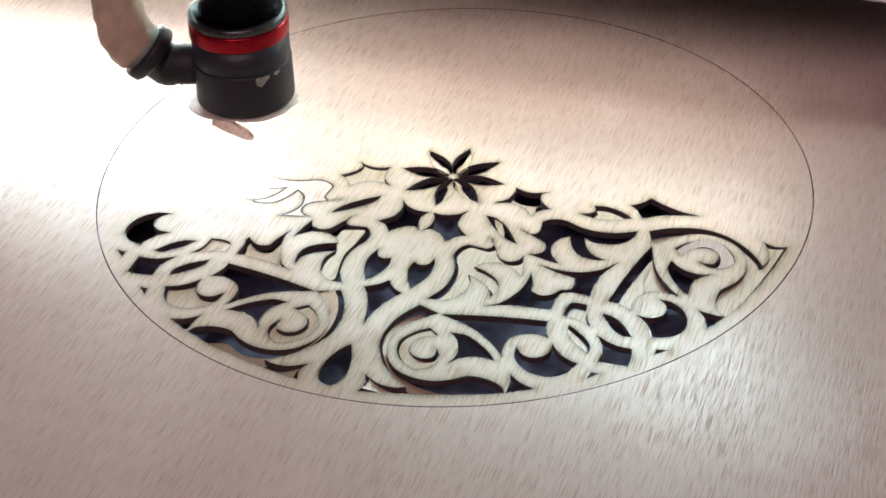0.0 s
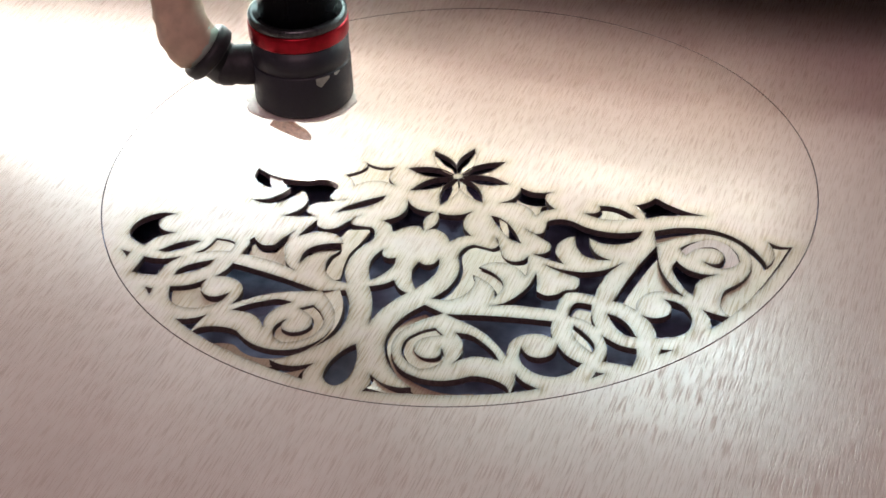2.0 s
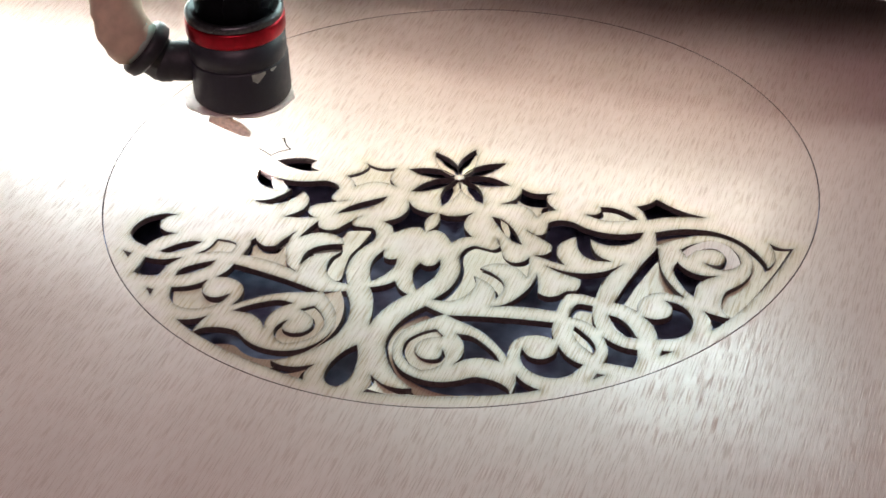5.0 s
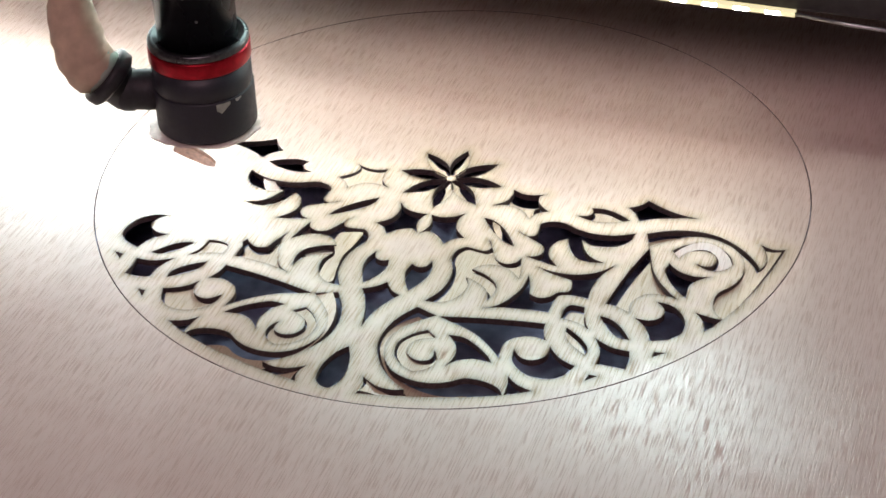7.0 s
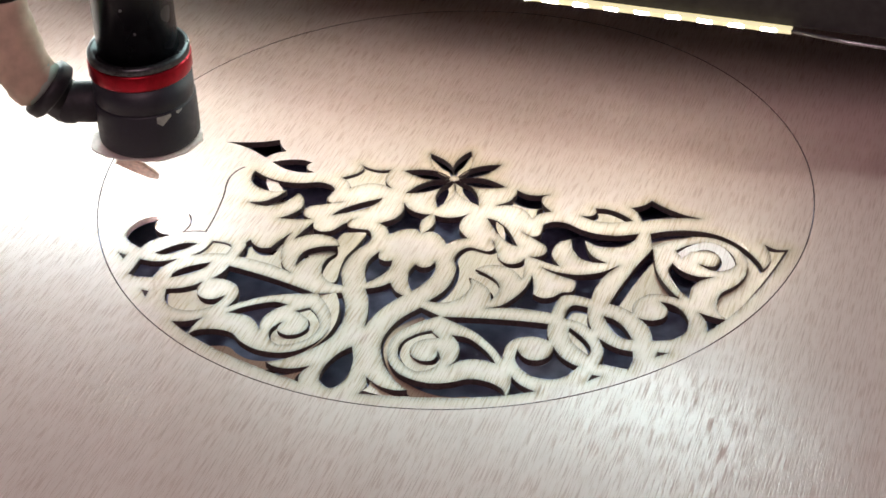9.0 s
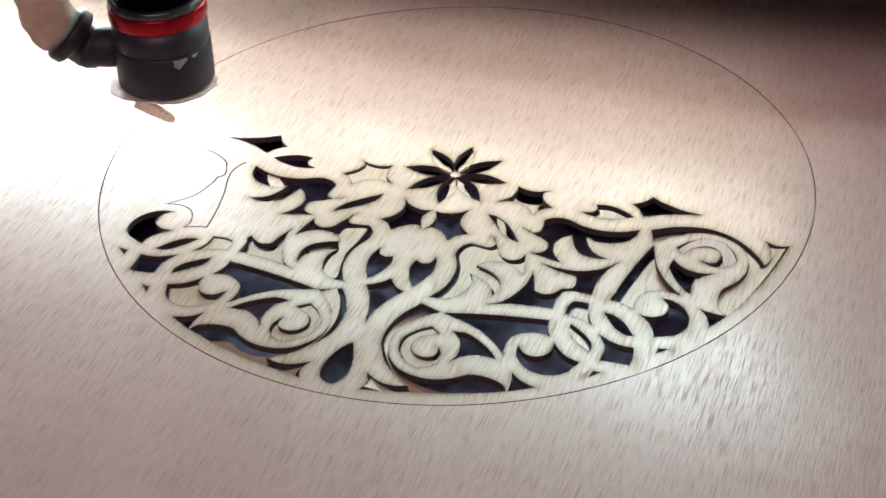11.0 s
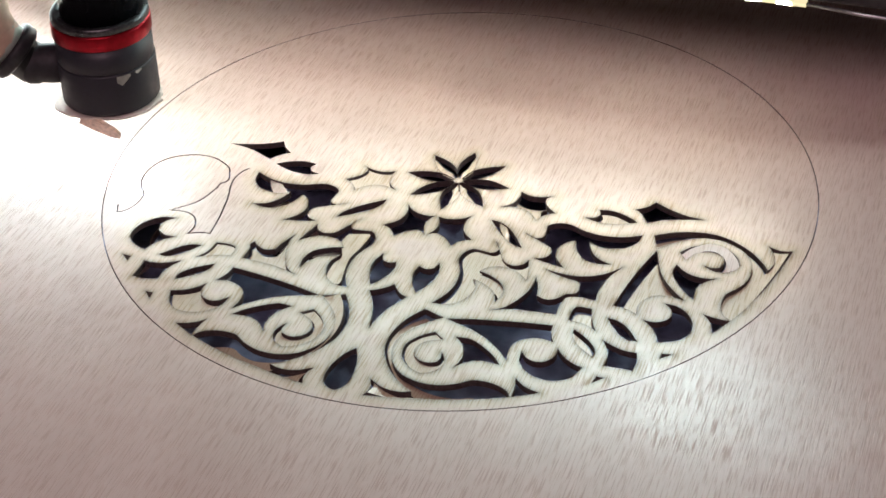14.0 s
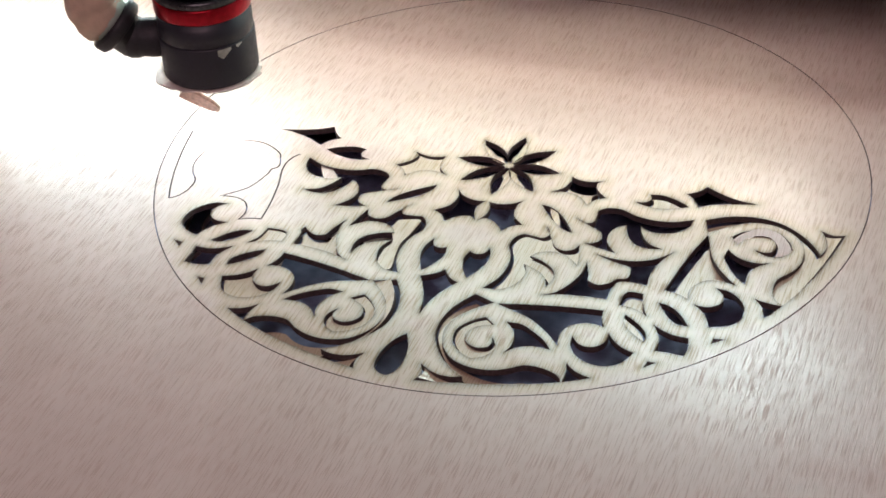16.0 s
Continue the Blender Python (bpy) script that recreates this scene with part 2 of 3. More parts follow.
def smooth_outline(points, steps=5):
    """A closed curve through the points, broken at the corners: places, and the index of the point that each follows."""
    p = [Vector((q[0], q[1])) for q in points]
    sharp = [len(q) > 2 for q in points]
    n = len(p)
    out, index = [], []
    for i in range(n):
        a, b = p[i], p[(i + 1) % n]
        before = p[i - 1] if not sharp[i] else a - (b - a) * 0.4
        after = p[(i + 2) % n] if not sharp[(i + 1) % n] else b + (b - a) * 0.4
        t0, t1 = (b - before) / 2, (after - a) / 2
        if sharp[i]:
            t0 = (b - a) * 1.5 - t1 * 0.5
        if sharp[(i + 1) % n]:
            t1 = (b - a) * 1.5 - t0 * 0.5
        for k in range(steps):
            u = k / steps
            index.append(i + u)
            out.append((2 * u**3 - 3 * u**2 + 1) * a + (u**3 - 2 * u**2 + u) * t0 + (3 * u**2 - 2 * u**3) * b + (u**3 - u**2) * t1)
    area2 = sum(a.x * b.y - b.x * a.y for a, b in zip(out, out[1:] + out[:1]))
    return (out, index) if area2 > 0 else (out[::-1], index[::-1])


def placed(name, k, mirrored):
    """The outline of a motif in the k-th quarter, in metres."""
    pts, _ = smooth_outline(MOTIFS[name][1])
    c, s = math.cos(TRUNK + k * math.pi / 2), math.sin(TRUNK + k * math.pi / 2)
    sign = -1 if mirrored else 1
    out = [Vector(((c * p.x - s * p.y * sign), (s * p.x + c * p.y * sign))) * (R / 1000) for p in pts]
    return out[::-1] if mirrored else out


def inset(loop, d):
    """The loop moved inwards by d (the loop runs anticlockwise)."""
    out = []
    n = len(loop)
    for i in range(n):
        a, b, c = loop[i - 1], loop[i], loop[(i + 1) % n]
        e, f = (b - a), (c - b)
        if e.length < 1e-9 or f.length < 1e-9:
            out.append(b.copy())
            continue
        e.normalize(), f.normalize()
        m = Vector((-e.y - f.y, e.x + f.x))
        m = m.normalized() if m.length > 1e-6 else Vector((-e.y, e.x))
        k = max(0.35, m.dot(Vector((-e.y, e.x))))
        out.append(b + m * min(d / k, 2 * d))
    return out


def sheet_mesh(name, loops, thick, top=0.0):
    """A flat sheet with holes: the first loop is the rim. Faces up take the veneer, cut sides the char."""
    cu = bpy.data.curves.new(name, "CURVE")
    cu.dimensions, cu.fill_mode, cu.extrude = "2D", "BOTH", thick / 2
    for lp in loops:
        sp = cu.splines.new("POLY")
        sp.points.add(len(lp) - 1)
        for q, v in zip(sp.points, lp):
            q.co = (v.x, v.y, 0, 1)
        sp.use_cyclic_u = True
    tmp = bpy.data.objects.new(name, cu)
    scene.collection.objects.link(tmp)
    me = bpy.data.meshes.new_from_object(tmp.evaluated_get(bpy.context.evaluated_depsgraph_get()))
    bpy.data.objects.remove(tmp)
    bpy.data.curves.remove(cu)
    me.materials.clear()
    me.materials.append(PLY)
    me.materials.append(CHAR)
    me.transform(Matrix.Translation((0, 0, top - thick / 2)))
    for f in me.polygons:
        f.material_index = 0 if abs(f.normal.z) > 0.5 else 1
        f.use_smooth = False
    me.name = name
    bm = bmesh.new()
    bm.from_mesh(me)
    bmesh.ops.remove_doubles(bm, verts=bm.verts, dist=1e-7)
    bm.to_mesh(me)
    bm.free()
    return me


THICK = 0.0024
KERF = 0.00024
WIDE = 0.00054               # kerf of the fresh cuts

# what has been cut: motif, quarter, mirrored -> state of its offcut
OPEN = [("petal", q / 2, False) for q in range(8)]
for name in ("eye", "sliver", "scroll_body", "thorn", "chip_mark", "star"):
    OPEN += [(name, 0, False), (name, 0, True)]
OPEN += [("teardrop", 0, False), ("diamond", 0, False), ("diamond", 1, False)]
OPEN += [("heart", 0, False), ("slit", 0, False), ("slit", -1, False)]
OPEN += [("wave", 0, True), ("moon", 0, False), ("moon", 1, True), ("moon", -1, False), ("wave", 1, True)]
OPEN += [("scroll_body", 1, True), ("thorn", 1, True), ("chip_mark", 1, True), ("chip_mark", -1, False)]
OPEN += [("link_lens", 1, True), ("link_lens", 0, True), ("link_lens", -1, False)]
OPEN += [("link_square", 0, False), ("link_square", -1, False)]

# offcuts that still hang in their holes: shift along x and y in mm, drop in mm, tilt about x and y in degrees
STUCK = [
    ("swoosh", 0, False, 0.0, 1.2, 4.2, 0, 14), ("swoosh", 0, True, -1.2, 0.2, 3.0, 0, -10), ("swoosh", 1, True, -0.8, -0.2, 1.8, -1, -4),
    ("spiral", 0, False, 0.5, -0.5, 0.8, 2, 3), ("spiral", 0, True, 0.4, -0.6, 0.8, 2, -2), ("spiral", 1, True, 0.3, -0.4, 0.9, 15, -4),
    ("wave", 0, False, 0.9, -1.2, 0.9, 2.5, 0), ("moon", 0, True, 0.8, -1.2, 1.2, 2, 1), ("sliver", 1, True, 1.5, -1.6, 3.0, 3, 4), ("eye", 1, True, 0.3, -1.4, 1.5, 6, 0),
    ("star", 1, True, -2.0, -4.6, 2.6, 5, 3), ("star", -1, False, 0.1, -0.9, 0.5, 1, 0),
    ("link_lens", 0, False, -0.8, -0.6, 1.0, 1, 6), ("link_arch", 0, False, 0.1, -2.0, 1.6, 3, 0), ("link_arch", -1, False, 0.1, -0.3, 0.5, 1, 0),
    ("heart_half", 0, True, 0.6, -2.5, 1.4, 4, 0),
]
# offcuts that drop out during the clip: the moment in seconds
FALLING = [("wave", -1, False, 1.72), ("eye", -1, False, 3.66), ("diamond", -1, False, 5.8)]
# cuts drawn during the clip, whose offcut stays
DRAWN = [("branch", -1, False)]

holes = [placed(*h) for h in OPEN] + [placed(*h[:3]) for h in STUCK + FALLING + DRAWN]


def circle(r, n=360):
    return [Vector((r * math.cos(2 * math.pi * i / n), r * math.sin(2 * math.pi * i / n))) for i in range(n)]


def nearest(points, marks):
    """The distance from each point to the nearest mark."""
    tree = KDTree(len(marks))
    for i, v in enumerate(marks):
        tree.insert((v.x, v.y, 0), i)
    tree.balance()
    return np.array([tree.find((float(x), float(y), 0))[2] for x, y in points])


def dense(loop, step=0.0004):
    """The loop with points at short, even steps."""
    out = []
    for a, b in zip(loop, loop[1:] + loop[:1]):
        n = max(1, int((b - a).length / step))
        out += [a.lerp(b, i / n) for i in range(n)]
    return out


def inside(points, loop):
    """Which of the points lie within the loop."""
    odd = np.zeros(len(points), dtype=bool)
    lo, hi = [(f(v.x for v in loop), f(v.y for v in loop)) for f in (min, max)]
    near = np.nonzero(((points > lo) & (points < hi)).all(axis=1))[0]
    x, y = points[near, 0], points[near, 1]
    for a, b in zip(loop, loop[1:] + loop[:1]):
        if abs(a.y - b.y) > 1e-12:
            odd[near] ^= ((a.y > y) != (b.y > y)) & (x < (b.x - a.x) * (y - a.y) / (b.y - a.y) + a.x)
    return odd


def stained_panel(rim, cuts, stained):
    """The panel, whose upper face is meshed finely enough to carry the smoke stain round the cuts."""
    me = sheet_mesh("fretwork_panel", [rim] + cuts, THICK)
    bm = bmesh.new()
    bm.from_mesh(me)
    bmesh.ops.delete(bm, geom=[f for f in bm.faces if f.normal.z > 0.5], context="FACES_ONLY")
    marks = [v for lp in stained for v in dense(lp)]
    g = np.arange(-R, R, 0.0008, dtype=np.float32)
    grid = np.stack(np.meshgrid(g, g), axis=-1).reshape(-1, 2)
    grid = grid + np.random.default_rng(5).uniform(-0.00022, 0.00022, grid.shape).astype(np.float32)
    grid = grid[np.hypot(grid[:, 0], grid[:, 1]) < R - 0.0006]
    coarse = marks[::6]
    grid = grid[nearest(grid, coarse) < 0.0065]
    grid = grid[nearest(grid, [v for lp in cuts for v in dense(lp, 0.0002)]) > 0.00018]
    drop = np.zeros(len(grid), dtype=bool)
    for lp in cuts:
        drop |= inside(grid, lp)
    grid = grid[~drop]
    verts, edges = [], []
    for lp in [rim] + cuts:
        n, k = len(lp), len(verts)
        verts += [Vector((v.x, v.y)) for v in lp]
        edges += [(k + i, k + (i + 1) % n) for i in range(n)]
    verts += [Vector((float(x), float(y))) for x, y in grid]
    vs, _, fs = delaunay_2d_cdt(verts, edges, [], 0, 1e-7)[:3]
    flat = np.array([(v.x, v.y) for v in vs], dtype=np.float32)
    mid = np.array([(sum((vs[i] for i in f), Vector((0, 0))) / len(f)) for f in fs], dtype=np.float32)
    keep = inside(mid, rim)
    for lp in cuts:
        keep &= ~inside(mid, lp)
    far = nearest(flat, marks)
    soot = 0.55 * np.exp(-far / 0.0005) + 0.5 * np.exp(-((far / 0.0020) ** 1.4))
    haze = np.exp(-((far / 0.0042) ** 2))
    layer = bm.verts.layers.float_color.new("stain")
    up = [bm.verts.new((v.x, v.y, 0)) for v in vs]
    for v, a, b in zip(up, soot, haze):
        v[layer] = (float(a), float(b), 0, 1)
    for f, k in zip(fs, keep):
        if k:
            bm.faces.new([up[i] for i in f]).material_index = 0
    bm.to_mesh(me)
    bm.free()
    me.materials[0] = SMOKED
    return me


panel = new("fretwork_panel", stained_panel(circle(R - 0.0002), holes, [placed(*h[:3]) for h in OPEN + STUCK + FALLING[:1]]))
tagged(panel, "round plywood panel with half-cut scrollwork and scorched edges", "wood panel")

c20, s20 = math.cos(TURN), math.sin(TURN)


def machine(x, y):
    """A point of the machine's own frame in the plan."""
    return Vector((c20 * x - s20 * y, s20 * x + c20 * y))


sheet = new("plywood_sheet", sheet_mesh("plywood_sheet", [[machine(*q) for q in ((-0.32, -0.42), (0.30, -0.42), (0.30, 0.36), (-0.32, 0.36))], circle(R + 0.0002)], THICK))
tagged(sheet, "pinkish tan plywood sheet lying on the cutting bed", "plywood sheet")


def offcut(name, k, mirrored, gap=KERF):
    loop = inset(placed(name, k, mirrored), gap)
    ob = new("offcut", sheet_mesh("offcut", [loop], THICK * 0.99))
    return tagged(ob, "loose plywood offcut lying in its cut-out", "offcut", group="offcuts of the scrollwork")


def smoke(ob):
    """An offcut that lies in the smoke of its own cut."""
    film = ob.data.color_attributes.new("stain", "FLOAT_COLOR", "POINT")
    film.data.foreach_set("color", [0.16, 1.0, 0.0, 1.0] * len(ob.data.vertices))
    ob.data.materials[0] = SMOKED


moving = []
for name, k, mirrored, dx, dy, drop, ax, ay in STUCK:
    ob = offcut(name, k, mirrored)
    if (name, k) != ("spiral", 1):
        smoke(ob)
    cen = sum(placed(name, k, mirrored), Vector((0, 0))) / len(placed(name, k, mirrored))
    here = Vector((cen.x, cen.y, -0.0012))
    ob.matrix_world = Matrix.Translation((dx / 1000, dy / 1000, -drop / 1000)) @ Matrix.Translation(here) @ pose(0, 0, 0, ax, ay, 0) @ Matrix.Translation(-here)

# a splinter of the leaf that stays behind when its offcut drops
splinter = new("offcut", sheet_mesh("splinter", [placed("splinter", -1, False)], 0.0011, -0.0008))
tagged(splinter, "pale plywood splinter still hanging in a cut-out", "offcut", group="offcuts of the scrollwork")

# broken pieces of offcuts: motif, quarter, mirrored, drop in mm
BITS = [("leaf_core", 0, True, 0.4), ("slit_chip", 0, False, 0.5)]
BITS += [("petal_chip", 0, True, 0.9), ("petal_chip", 0.5, False, 0.9), ("petal_chip", 2, False, 0.4), ("petal_chip", 2.5, True, 0.4)]
for name, k, mirrored, drop in BITS:
    bit = new("offcut", sheet_mesh(name, [placed(name, k, mirrored)], THICK * 0.8, -drop / 1000))
    smoke(bit)
    tagged(bit, "small loose plywood piece lying in its cut-out", "offcut", group="offcuts of the scrollwork")

for name, k, mirrored, t in FALLING:
    ob = offcut(name, k, mirrored, WIDE)
    moving.append((ob, [(0, pose(0, 0, 0)), (t, pose(0, 0, 0)), (t + 0.15, pose(0, 0, -0.0275)), (16, pose(0, 0, -0.0275))]))

# ---- machine ----
bm = bmesh.new()
box(bm, -0.5, 0.5, -0.5, 0.5, -0.040, -0.030)
bed = part("floor", bm, BED)
bed.matrix_world = pose(0, 0, 0, 0, 0, math.degrees(TURN))
tagged(bed, "dark steel bed of the cutting machine", "machine bed", kind="structure")


def slivers(name, k, mirrored, times, length=3):
    """The strips of wood that the beam burns away one after another along an outline. times: (index of the motif's point, seconds)."""
    loop = placed(name, k, mirrored)
    index = smooth_outline(MOTIFS[name][1])[1]
    index = index[::-1] if mirrored else index
    inner = inset(loop, WIDE)
    n = len(loop)
    for a in range(0, n, length):
        bm = bmesh.new()
        b = min(a + length, n)
        at = index[(a + b) // 2 % n]
        t = np.interp(at, [q[0] for q in times], [q[1] for q in times])
        for i in range(a, b):
            q = [loop[i % n], loop[(i + 1) % n], inner[(i + 1) % n], inner[i % n]]
            up = [bm.verts.new((v.x, v.y, 0)) for v in q]
            dn = [bm.verts.new((v.x, v.y, -THICK)) for v in q]
            bm.faces.new(up)
            bm.faces.new(dn[::-1])
            for x in (0, 2):
                bm.faces.new((up[x], dn[x], dn[x + 1], up[(x + 1) % 4]))
        bmesh.ops.remove_doubles(bm, verts=bm.verts, dist=1e-7)
        ob = part("kerf_sliver", bm, PLY)
        tagged(ob, "thin plywood sliver burnt out of the cut line", "sliver", group="slivers of the cut lines")
        if t < 16:
            moving.append((ob, [(0, pose(0, 0, 0)), (t, pose(0, 0, 0)), (t + 0.1, pose(0, 0, -0.0275)), (16, pose(0, 0, -0.0275))]))


slivers("eye", -1, False, [(0, 3.0), (9, 3.6)], 6)
slivers("diamond", -1, False, [(0, 4.4), (10, 5.7)], 6)
offcut("branch", -1, False, WIDE)
slivers("branch", -1, False, [(0, 20), (10.9, 20), (11, 15.9), (12, 15.2), (13, 14.6), (14, 14.0), (15, 13.5), (17, 13.0), (20, 12.5), (24, 11.2), (27, 10.3), (32, 9.9), (34, 9.2), (39, 8.6), (41, 8.2), (44, 7.5), (47, 7.0)])

for i, (y0, y1, x0, x1) in enumerate(((-0.52, -0.5, -0.52, 0.52), (0.5, 0.52, -0.52, 0.52), (-0.5, 0.5, -0.52, -0.5), (-0.5, 0.5, 0.5, 0.52))):
    bm = bmesh.new()
    box(bm, x0, x1, y0, y1, -0.9, 0.05)
    w = part("wall_machine_" + "abcd"[i], bm, WALL)
    w.matrix_world = pose(0, 0, 0, 0, 0, math.degrees(TURN))
    tagged(w, "grey painted side of the machine case", "machine case", kind="structure")

# ---- gantry, in the machine's frame: x along the beam, y = 0 at the beam's LED tape ----
STRIP_Z = 0.40 * R
REACH = 0.655 * R              # from the beam down to the head's axis
gantry = new("gantry")
tagged(gantry, "black gantry beam with a lit LED tape along its lower edge", "gantry")
bm = bmesh.new()
box(bm, -0.48, 0.48, 0.003, 0.120, STRIP_Z - 0.0005, STRIP_Z + 0.058, 0.0015)
part("beam", bm, BEAM, gantry)
TAPE_END = 0.111
bm = bmesh.new()
box(bm, -0.46, TAPE_END, -0.0005, 0.0028, STRIP_Z - 0.0011, STRIP_Z + 0.0004)
tape = part("led_tape", bm, STRIP, gantry, "cream LED tape")
led_bm = bmesh.new()
box(led_bm, -0.0026, 0.0026, -0.0012, -0.0006, -0.0006, 0.0007)
led_mesh = mesh_of(led_bm, "led", STRIP, LED)
for f in led_mesh.polygons:
    f.material_index = 1 if f.normal.y < -0.5 or f.normal.z < -0.5 else 0
LED_STEP = 0.0115
for i in range(49):
    o = new("led", led_mesh)
    o.parent = tape
    o.location = (TAPE_END - 0.008 - i * LED_STEP, 0, STRIP_Z)
bm = bmesh.new()
pipe(bm, [(TAPE_END, 0, STRIP_Z), (TAPE_END + 0.02, -0.001, STRIP_Z - 0.001), (TAPE_END + 0.06, 0.001, STRIP_Z - 0.003)], [0.0007] * 3, 10)
part("tape_lead", bm, STEEL, gantry, "bare wire lead")

# unseen post and lamps, added above the beam to put the gleam on the sheet
bm = bmesh.new()
box(bm, -0.14, 0.12, -0.002, 0.02, STRIP_Z + 0.054, 0.165, 0.001)
upper = part("gleam_lamp_post", bm, BEAM, gantry)
for x0, x1, lens in ((-0.13, 0.035, SOFT), (0.045, 0.110, UPPER)):
    bm = bmesh.new()
    box(bm, x0, x1, -0.008, -0.002, 0.117, 0.140)
    lamp_mesh = mesh_of(bm, "gleam_lamp", BEAM, lens)
    for f in lamp_mesh.polygons:
        f.material_index = 1 if f.normal.y < -0.5 else 0
    lamp = new("gleam_lamp", lamp_mesh)
    lamp.parent = upper
    tagged(lamp, "unseen cool white lamp added for the gleam on the sheet")

# ---- laser head: its base is the beam's spot on the sheet ----
NEARER = 0.0323
H = R * (1 - NEARER)           # the head's unit of size
head = new("laser_head")
tagged(head, "black laser head with a red ring, nozzle and taped air hose", "laser head")
LIFT = 0.0117
Z0 = 0.178 * H + LIFT


def turned(name, rows, mat, label="", n=72, parent=head):
    bm = bmesh.new()
    lathe(bm, [(r * H, z * H + Z0) for r, z in rows], n)
    return part(name, bm, mat, parent, label)


body = turned("lower_body", [(0.100, 0.006), (0.130, 0.006), (0.138, 0.014), (0.139, 0.020), (0.139, 0.133), (0.137, 0.137), (0.10, 0.138)], BLACK)
turned("upper_body", [(0.10, 0.139), (0.1345, 0.139), (0.1365, 0.142), (0.1365, 0.214), (0.10, 0.215)], BLACK)
turned("red_ring", [(0.10, 0.216), (0.1385, 0.216), (0.140, 0.219), (0.140, 0.258), (0.1385, 0.261), (0.10, 0.262)], RED, "red anodised ring")
turned("collar", [(0.09, 0.263), (0.137, 0.263), (0.138, 0.266), (0.138, 0.279), (0.135, 0.284), (0.124, 0.285), (0.119, 0.277), (0.09, 0.277)], COLLAR, "dark metal collar with a worn edge")
turned("lens_tube", [(0.09, 0.20), (0.109, 0.20), (0.109, 1.25), (0.09, 1.25)], TUBE)
turned("nozzle", [(0.020, -0.050), (0.030, -0.050), (0.034, -0.044), (0.050, -0.012), (0.050, -0.006), (0.03, -0.006)], BRASS, "small pale nozzle")
# flat strip that slants under the nozzle, standing in for its shaded side
bm = bmesh.new()
rows = []
for u, wide in ((0.0, 0.030), (0.35, 0.029), (0.8, 0.021), (1.0, 0.006)):
    mid = Vector((-0.094 + 0.102 * u, -0.02, -0.056 - 0.070 * u)) * H + Vector((0, 0, Z0))
    across = Vector((0.42, -0.45, 0.75)).normalized() * wide * H
    thick = Vector((0.1, 0.8, 0.45)).normalized() * 0.006 * H
    rows.append([bm.verts.new(mid + p) for p in (across + thick, across - thick, -across - thick, -across + thick)])
for p, q in zip(rows, rows[1:]):
    for i in range(4):
        bm.faces.new((p[i], p[(i + 1) % 4], q[(i + 1) % 4], q[i]))
bm.faces.new(rows[0])
bm.faces.new(rows[-1])
part("shaded_strip", bm, SHADED_TAN, head, "flat tapered brownish strip for the nozzle's shaded side")
# the thin face plate under the body, with a ragged rim
bm = bmesh.new()
rim = random.Random(4)
ring = []
for i in range(48):
    a = 2 * math.pi * i / 48
    r = (0.124 + 0.026 * max(0, math.cos(a + 0.35)) + 0.042 * max(0, math.cos(a - 3.45)) ** 3 + rim.uniform(-0.005, 0.006)) * H
    ring.append((r * math.cos(a), r * math.sin(a)))
lo = [bm.verts.new((x, y, Z0 - 0.001 * H)) for x, y in ring]
hi = [bm.verts.new((x, y, Z0 + 0.004 * H)) for x, y in ring]
bm.faces.new(lo[::-1])
bm.faces.new(hi)
for i in range(48):
    bm.faces.new((lo[i], lo[(i + 1) % 48], hi[(i + 1) % 48], hi[i]))
part("face_plate", bm, BRASS, head, "pale face plate with a ragged rim")
# small screws in the tube
for a, z in ((-82, 0.452), (-97, 0.522)):
    bm = bmesh.new()
    at = Vector((0.109 * H * math.cos(radians(a)), 0.109 * H * math.sin(radians(a)), z * H + Z0 - 0.078 * H))
    lathe(bm, [(0.0001, -0.0003), (0.0005, -0.0002), (0.0005, 0.0001), (0.0003, 0.0002)], 14, Matrix.Translation(at) @ pose(0, 0, 0, 90, 0, a + 90))
    part("screw", bm, COLLAR, head, "small dull steel screw")
# chipped paint
for a0, a1, z0, z1 in ((-71, -54, 0.103, 0.1335), (-47, -38, 0.124, 0.1345)):
    bm = bmesh.new()
    lo, hi = [], []
    for i in range(7):
        a = radians(a0 + (a1 - a0) * i / 6)
        r = 0.1396 * H
        cut = (z1 - z0) * 0.75 * abs(i - 2) / 4
        lo.append(bm.verts.new((r * math.cos(a), r * math.sin(a), (z0 + cut) * H + Z0)))
        hi.append(bm.verts.new((r * math.cos(a), r * math.sin(a), z1 * H + Z0)))
    for i in range(6):
        bm.faces.new((lo[i], lo[i + 1], hi[i + 1], hi[i]))
    part("paint_chip", bm, STEEL, body, "bare metal where the paint has chipped")

# air fitting and hose
FZ = 0.110 * H + Z0
side = pose(0, 0, 0, 0, 0, 177) @ pose(0, 0, 0, 0, 90, 0)      # local z points to the fitting's side
fit_bm = bmesh.new()
lathe(fit_bm, [(0.03 * H, 0.11 * H), (0.056 * H, 0.12 * H), (0.058 * H, 0.16 * H), (0.056 * H, 0.19 * H), (0.060 * H, 0.195 * H), (0.060 * H, 0.222 * H), (0.052 * H, 0.242 * H), (0.03 * H, 0.247 * H)], 40, Matrix.Translation((0, 0, FZ)) @ side)
fitting = part("air_fitting", fit_bm, RUBBER, head, "black plastic elbow fitting")
elbow_at = Vector((-0.240 * H, 0.012 * H, FZ + 0.022 * H))
tilt = Matrix.Translation(elbow_at) @ pose(0, 0, 0, 0, -46, 0)
bm = bmesh.new()
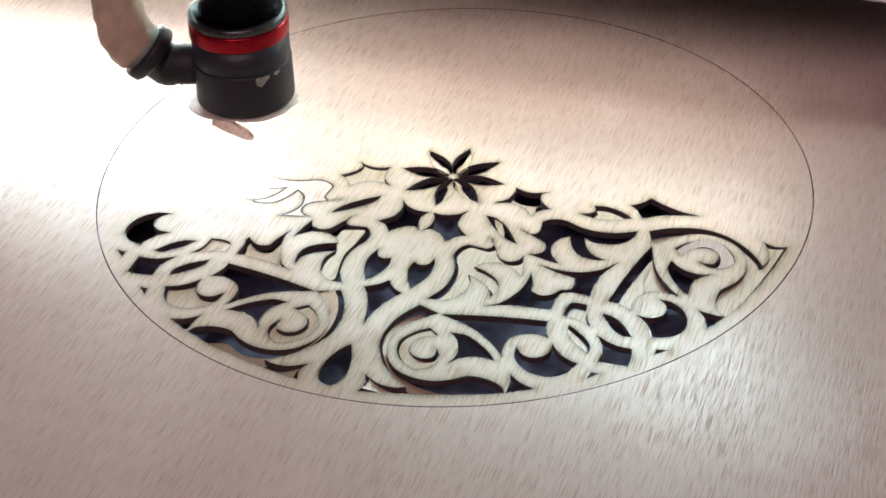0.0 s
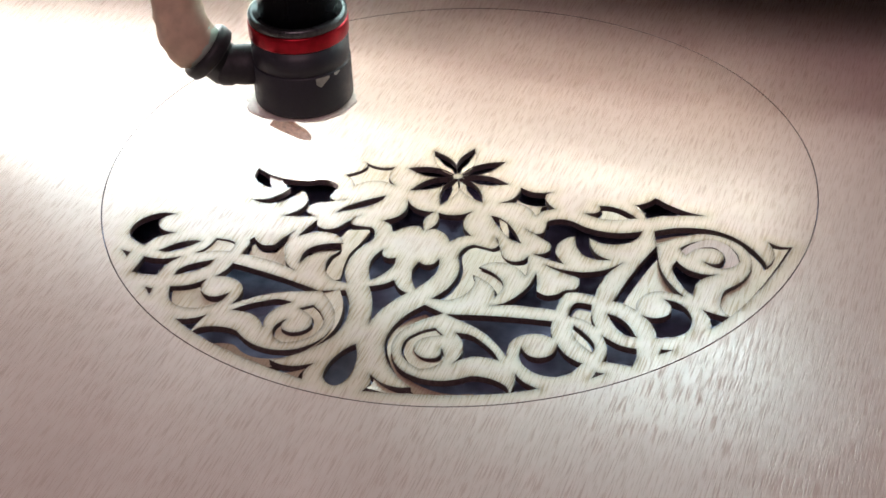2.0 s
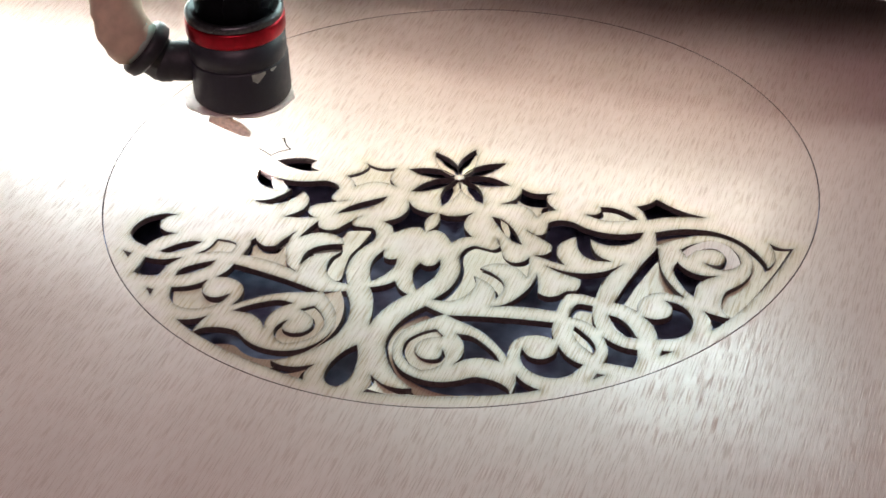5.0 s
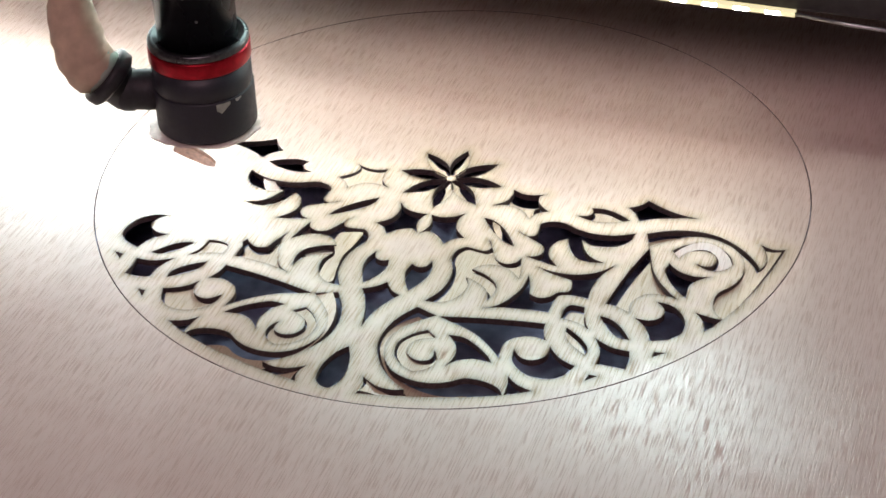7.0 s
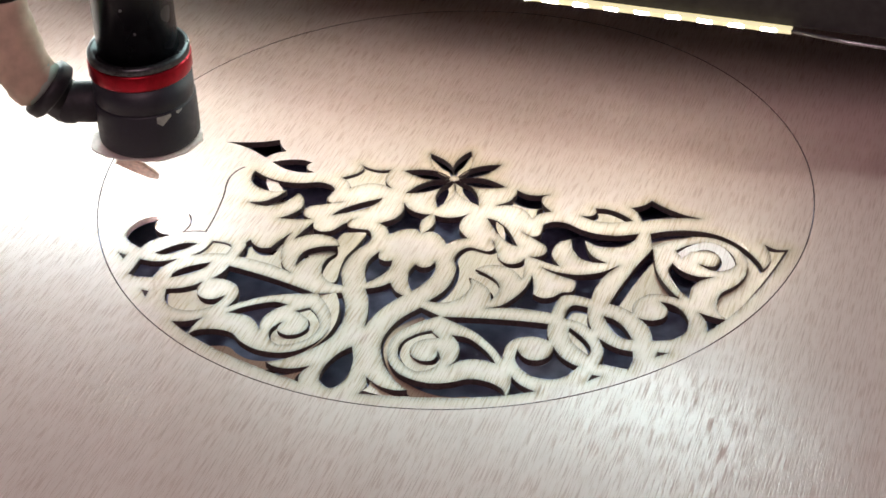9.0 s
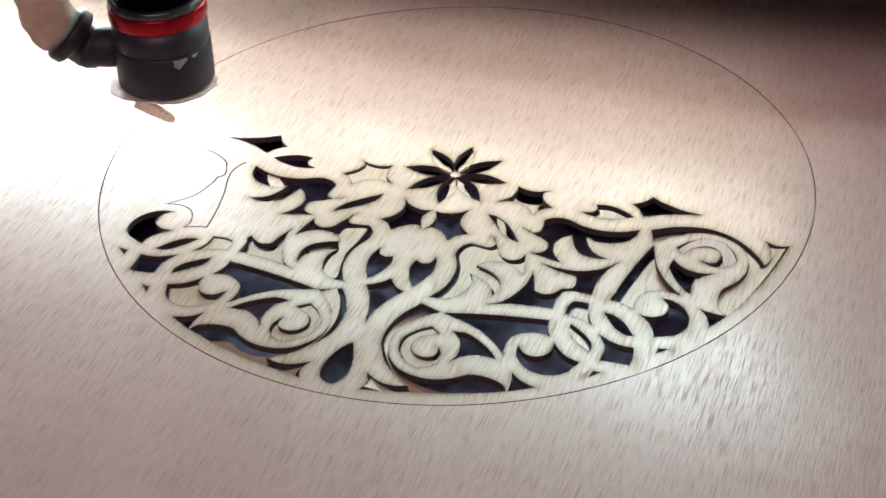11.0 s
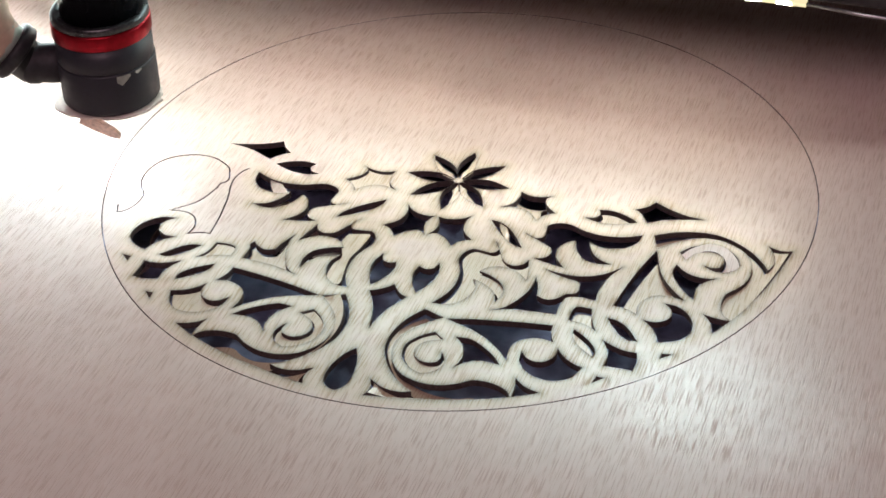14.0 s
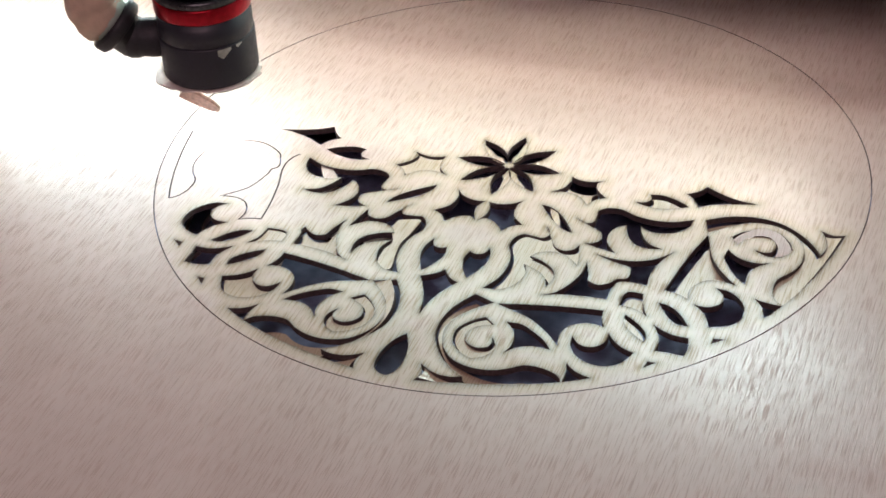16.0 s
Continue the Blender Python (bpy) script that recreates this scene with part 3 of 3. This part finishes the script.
lathe(bm, [(0.045 * H, -0.055 * H), (0.058 * H, -0.045 * H), (0.060 * H, 0.012 * H), (0.074 * H, 0.004 * H), (0.085 * H, 0.012 * H), (0.087 * H, 0.034 * H), (0.084 * H, 0.045 * H), (0.05 * H, 0.047 * H)], 40, tilt)
part("elbow_collar", bm, RUBBER, fitting)
bm = bmesh.new()
lathe(bm, [(0.05 * H, 0.045 * H), (0.068 * H, 0.046 * H), (0.068 * H, 0.082 * H), (0.05 * H, 0.083 * H)], 40, tilt)
part("hose_end", bm, FILM, head, "pale green hose end")
start = tilt @ Vector((0, 0, 0.052 * H))
pts, rad = [], []
crumple = random.Random(9)
for i in range(30):
    u = i / 29
    ease = 1 - math.exp(-7 * u)
    pts.append(start + Vector(((-0.054 * ease - 0.010 * u) * H, 0.03 * u * H, (0.25 * u - 0.012 * math.exp(-9 * u)) * H)))
    rad.append((0.0755 + crumple.uniform(-0.0016, 0.0016) - 0.030 * max(0, u - 0.25)) * H * (0.80, 0.94, 1)[min(i, 2)])
bm = bmesh.new()
pipe(bm, pts, rad)
for v in bm.verts:
    v.co += noise.noise_vector(v.co * 220) * 0.0006 + noise.noise_vector(v.co * 80) * 0.0009
part("air_hose", bm, TAPE, head, "air hose wrapped in crinkled beige tape")
bm = bmesh.new()
end = pts[-1]
pipe(bm, [end + Vector((-0.06 * i * 0.02 * H, 0.01 * i * H, (-0.02 + 0.075 * i) * H)) for i in range(12)], [0.044 * H] * 12)
part("hose_sleeve", bm, RUBBER, head, "black sleeve on the hose")

# carriage plate above the view, and the work lamp that it carries beside the head
bm = bmesh.new()
box(bm, -0.03, 0.03, -0.018, 0.06, 1.2 * H, 1.28 * H, 0.002)
box(bm, -0.11, -0.03, 0.0, 0.02, 1.24 * H, 1.27 * H, 0.001)
part("carriage", bm, BEAM, head)
lamp_at = Matrix.Translation((*(machine(-0.90 * R, 0.70 * R)), 0.50 * R)) @ pose(0, 0, 0, 0, 0, math.degrees(TURN)) @ pose(0, 0, 0, 16, 0, 0)
bm = bmesh.new()
box(bm, -0.082, 0.082, 0.002, 0.006, -0.012, 0.012, 0.0008)
box(bm, -0.082, 0.082, -0.001, 0.006, 0.0122, 0.0135)
bmesh.ops.transform(bm, matrix=lamp_at, verts=bm.verts)
shade = part("lamp_shade", bm, BEAM, head)
bm = bmesh.new()
box(bm, -0.08, 0.08, -0.0005, 0.0018, -0.0095, 0.0095, 0.0004)
bmesh.ops.transform(bm, matrix=lamp_at, verts=bm.verts)
part("lamp_lens", bm, LAMP, shade, "bright white lens")
bm = bmesh.new()
lathe(bm, [(0.0006, 0.0002), (0.0016, 0.0008), (0.0012, 0.002), (0.0004, 0.0034)], 16)
part("spark", bm, FLASH, head, "white-hot spark of the cut")

# ---- the room around ----
for nm, b in (("ceiling", (-2.5, 2.5, -2.5, 2.5, 1.75, 1.85)), ("wall_north", (-2.5, 2.5, 2.4, 2.5, -0.9, 1.75)), ("wall_south", (-2.5, 2.5, -2.5, -2.4, -0.9, 1.75)),
              ("wall_east", (2.4, 2.5, -2.4, 2.4, -0.9, 1.75)), ("wall_west", (-2.5, -2.4, -2.4, 2.4, -0.9, 1.75)), ("floor_room", (-2.5, 2.5, -2.5, 2.5, -1.0, -0.9))):
    bm = bmesh.new()
    box(bm, *b)
    tagged(part(nm, bm, PLASTER), "plain plastered surface of the workshop", nm.split("_")[0], kind="structure")

# ---- what moves ----
# seconds, and the place of the head in millimetres, before it is brought nearer to the viewer by its lift
HEAD = [
    (0, -75.3, 23.9), (0.2, -70.3, 20.8), (0.4, -66.7, 18.2), (0.5, -63.4, 17.3), (0.6, -61.4, 17.5), (0.8, -55.8, 16.4), 
    (1, -52.1, 15.8), (1.2, -49.6, 14.4), (1.4, -48.3, 8.0), (1.5, -48.9, 5.1), (1.7, -46.9, 4.8), (1.8, -47.4, 6.1), 
    (1.9, -53.6, 20.5), (2, -55.4, 22.3), (2.2, -61.8, 25.2), (2.5, -67.9, 27.0), (2.7, -67.1, 28.9), (3, -61.8, 31.6), 
    (3.2, -58.0, 29.8), (3.4, -57.5, 25.4), (3.5, -57.2, 23.4), (3.6, -56.2, 24.2), (3.7, -59.8, 31.9), (3.8, -66.5, 38.3), 
    (4, -70.3, 35.8), (4.2, -74.5, 32.7), (6.3, -83.5, 23.8), (6.5, -86.0, 21.1), (6.75, -87.3, 14.1), (7, -87.5, 7.9), 
    (7.5, -89.9, -5.8), (8, -96.6, -13.5), (8.5, -99.0, -6.4), (9, -108.8, 1.6), (9.2, -104.2, 2.9), (11.3, -108.5, 39.3), 
    (11.5, -112.8, 38.5), (12, -120.5, 27.4), (12.5, -119.5, 13.8), (13, -128.5, 4.5), (13.5, -128.9, 17.9), (14, -128.0, 32.3), 
    (14.5, -125.4, 45.5), (15, -117.6, 46.7), (15.5, -123.3, 35.0), (16, -110.7, 40.2)]


def motions():
    walk(head, [(t, pose(x / 1000 * (1 - NEARER) + EYE[0] * NEARER, y / 1000 * (1 - NEARER) + EYE[1] * NEARER, 0)) for t, x, y in HEAD])
    rows = []
    for t, x, y in HEAD:
        across = (-s20 * x + c20 * y) / 1000 + REACH
        p = machine(0, across)
        rows.append((t, pose(p.x, p.y, 0, 0, 0, math.degrees(TURN))))
    walk(gantry, rows)
    for ob, keys in moving:
        walk(ob, keys)


motions()
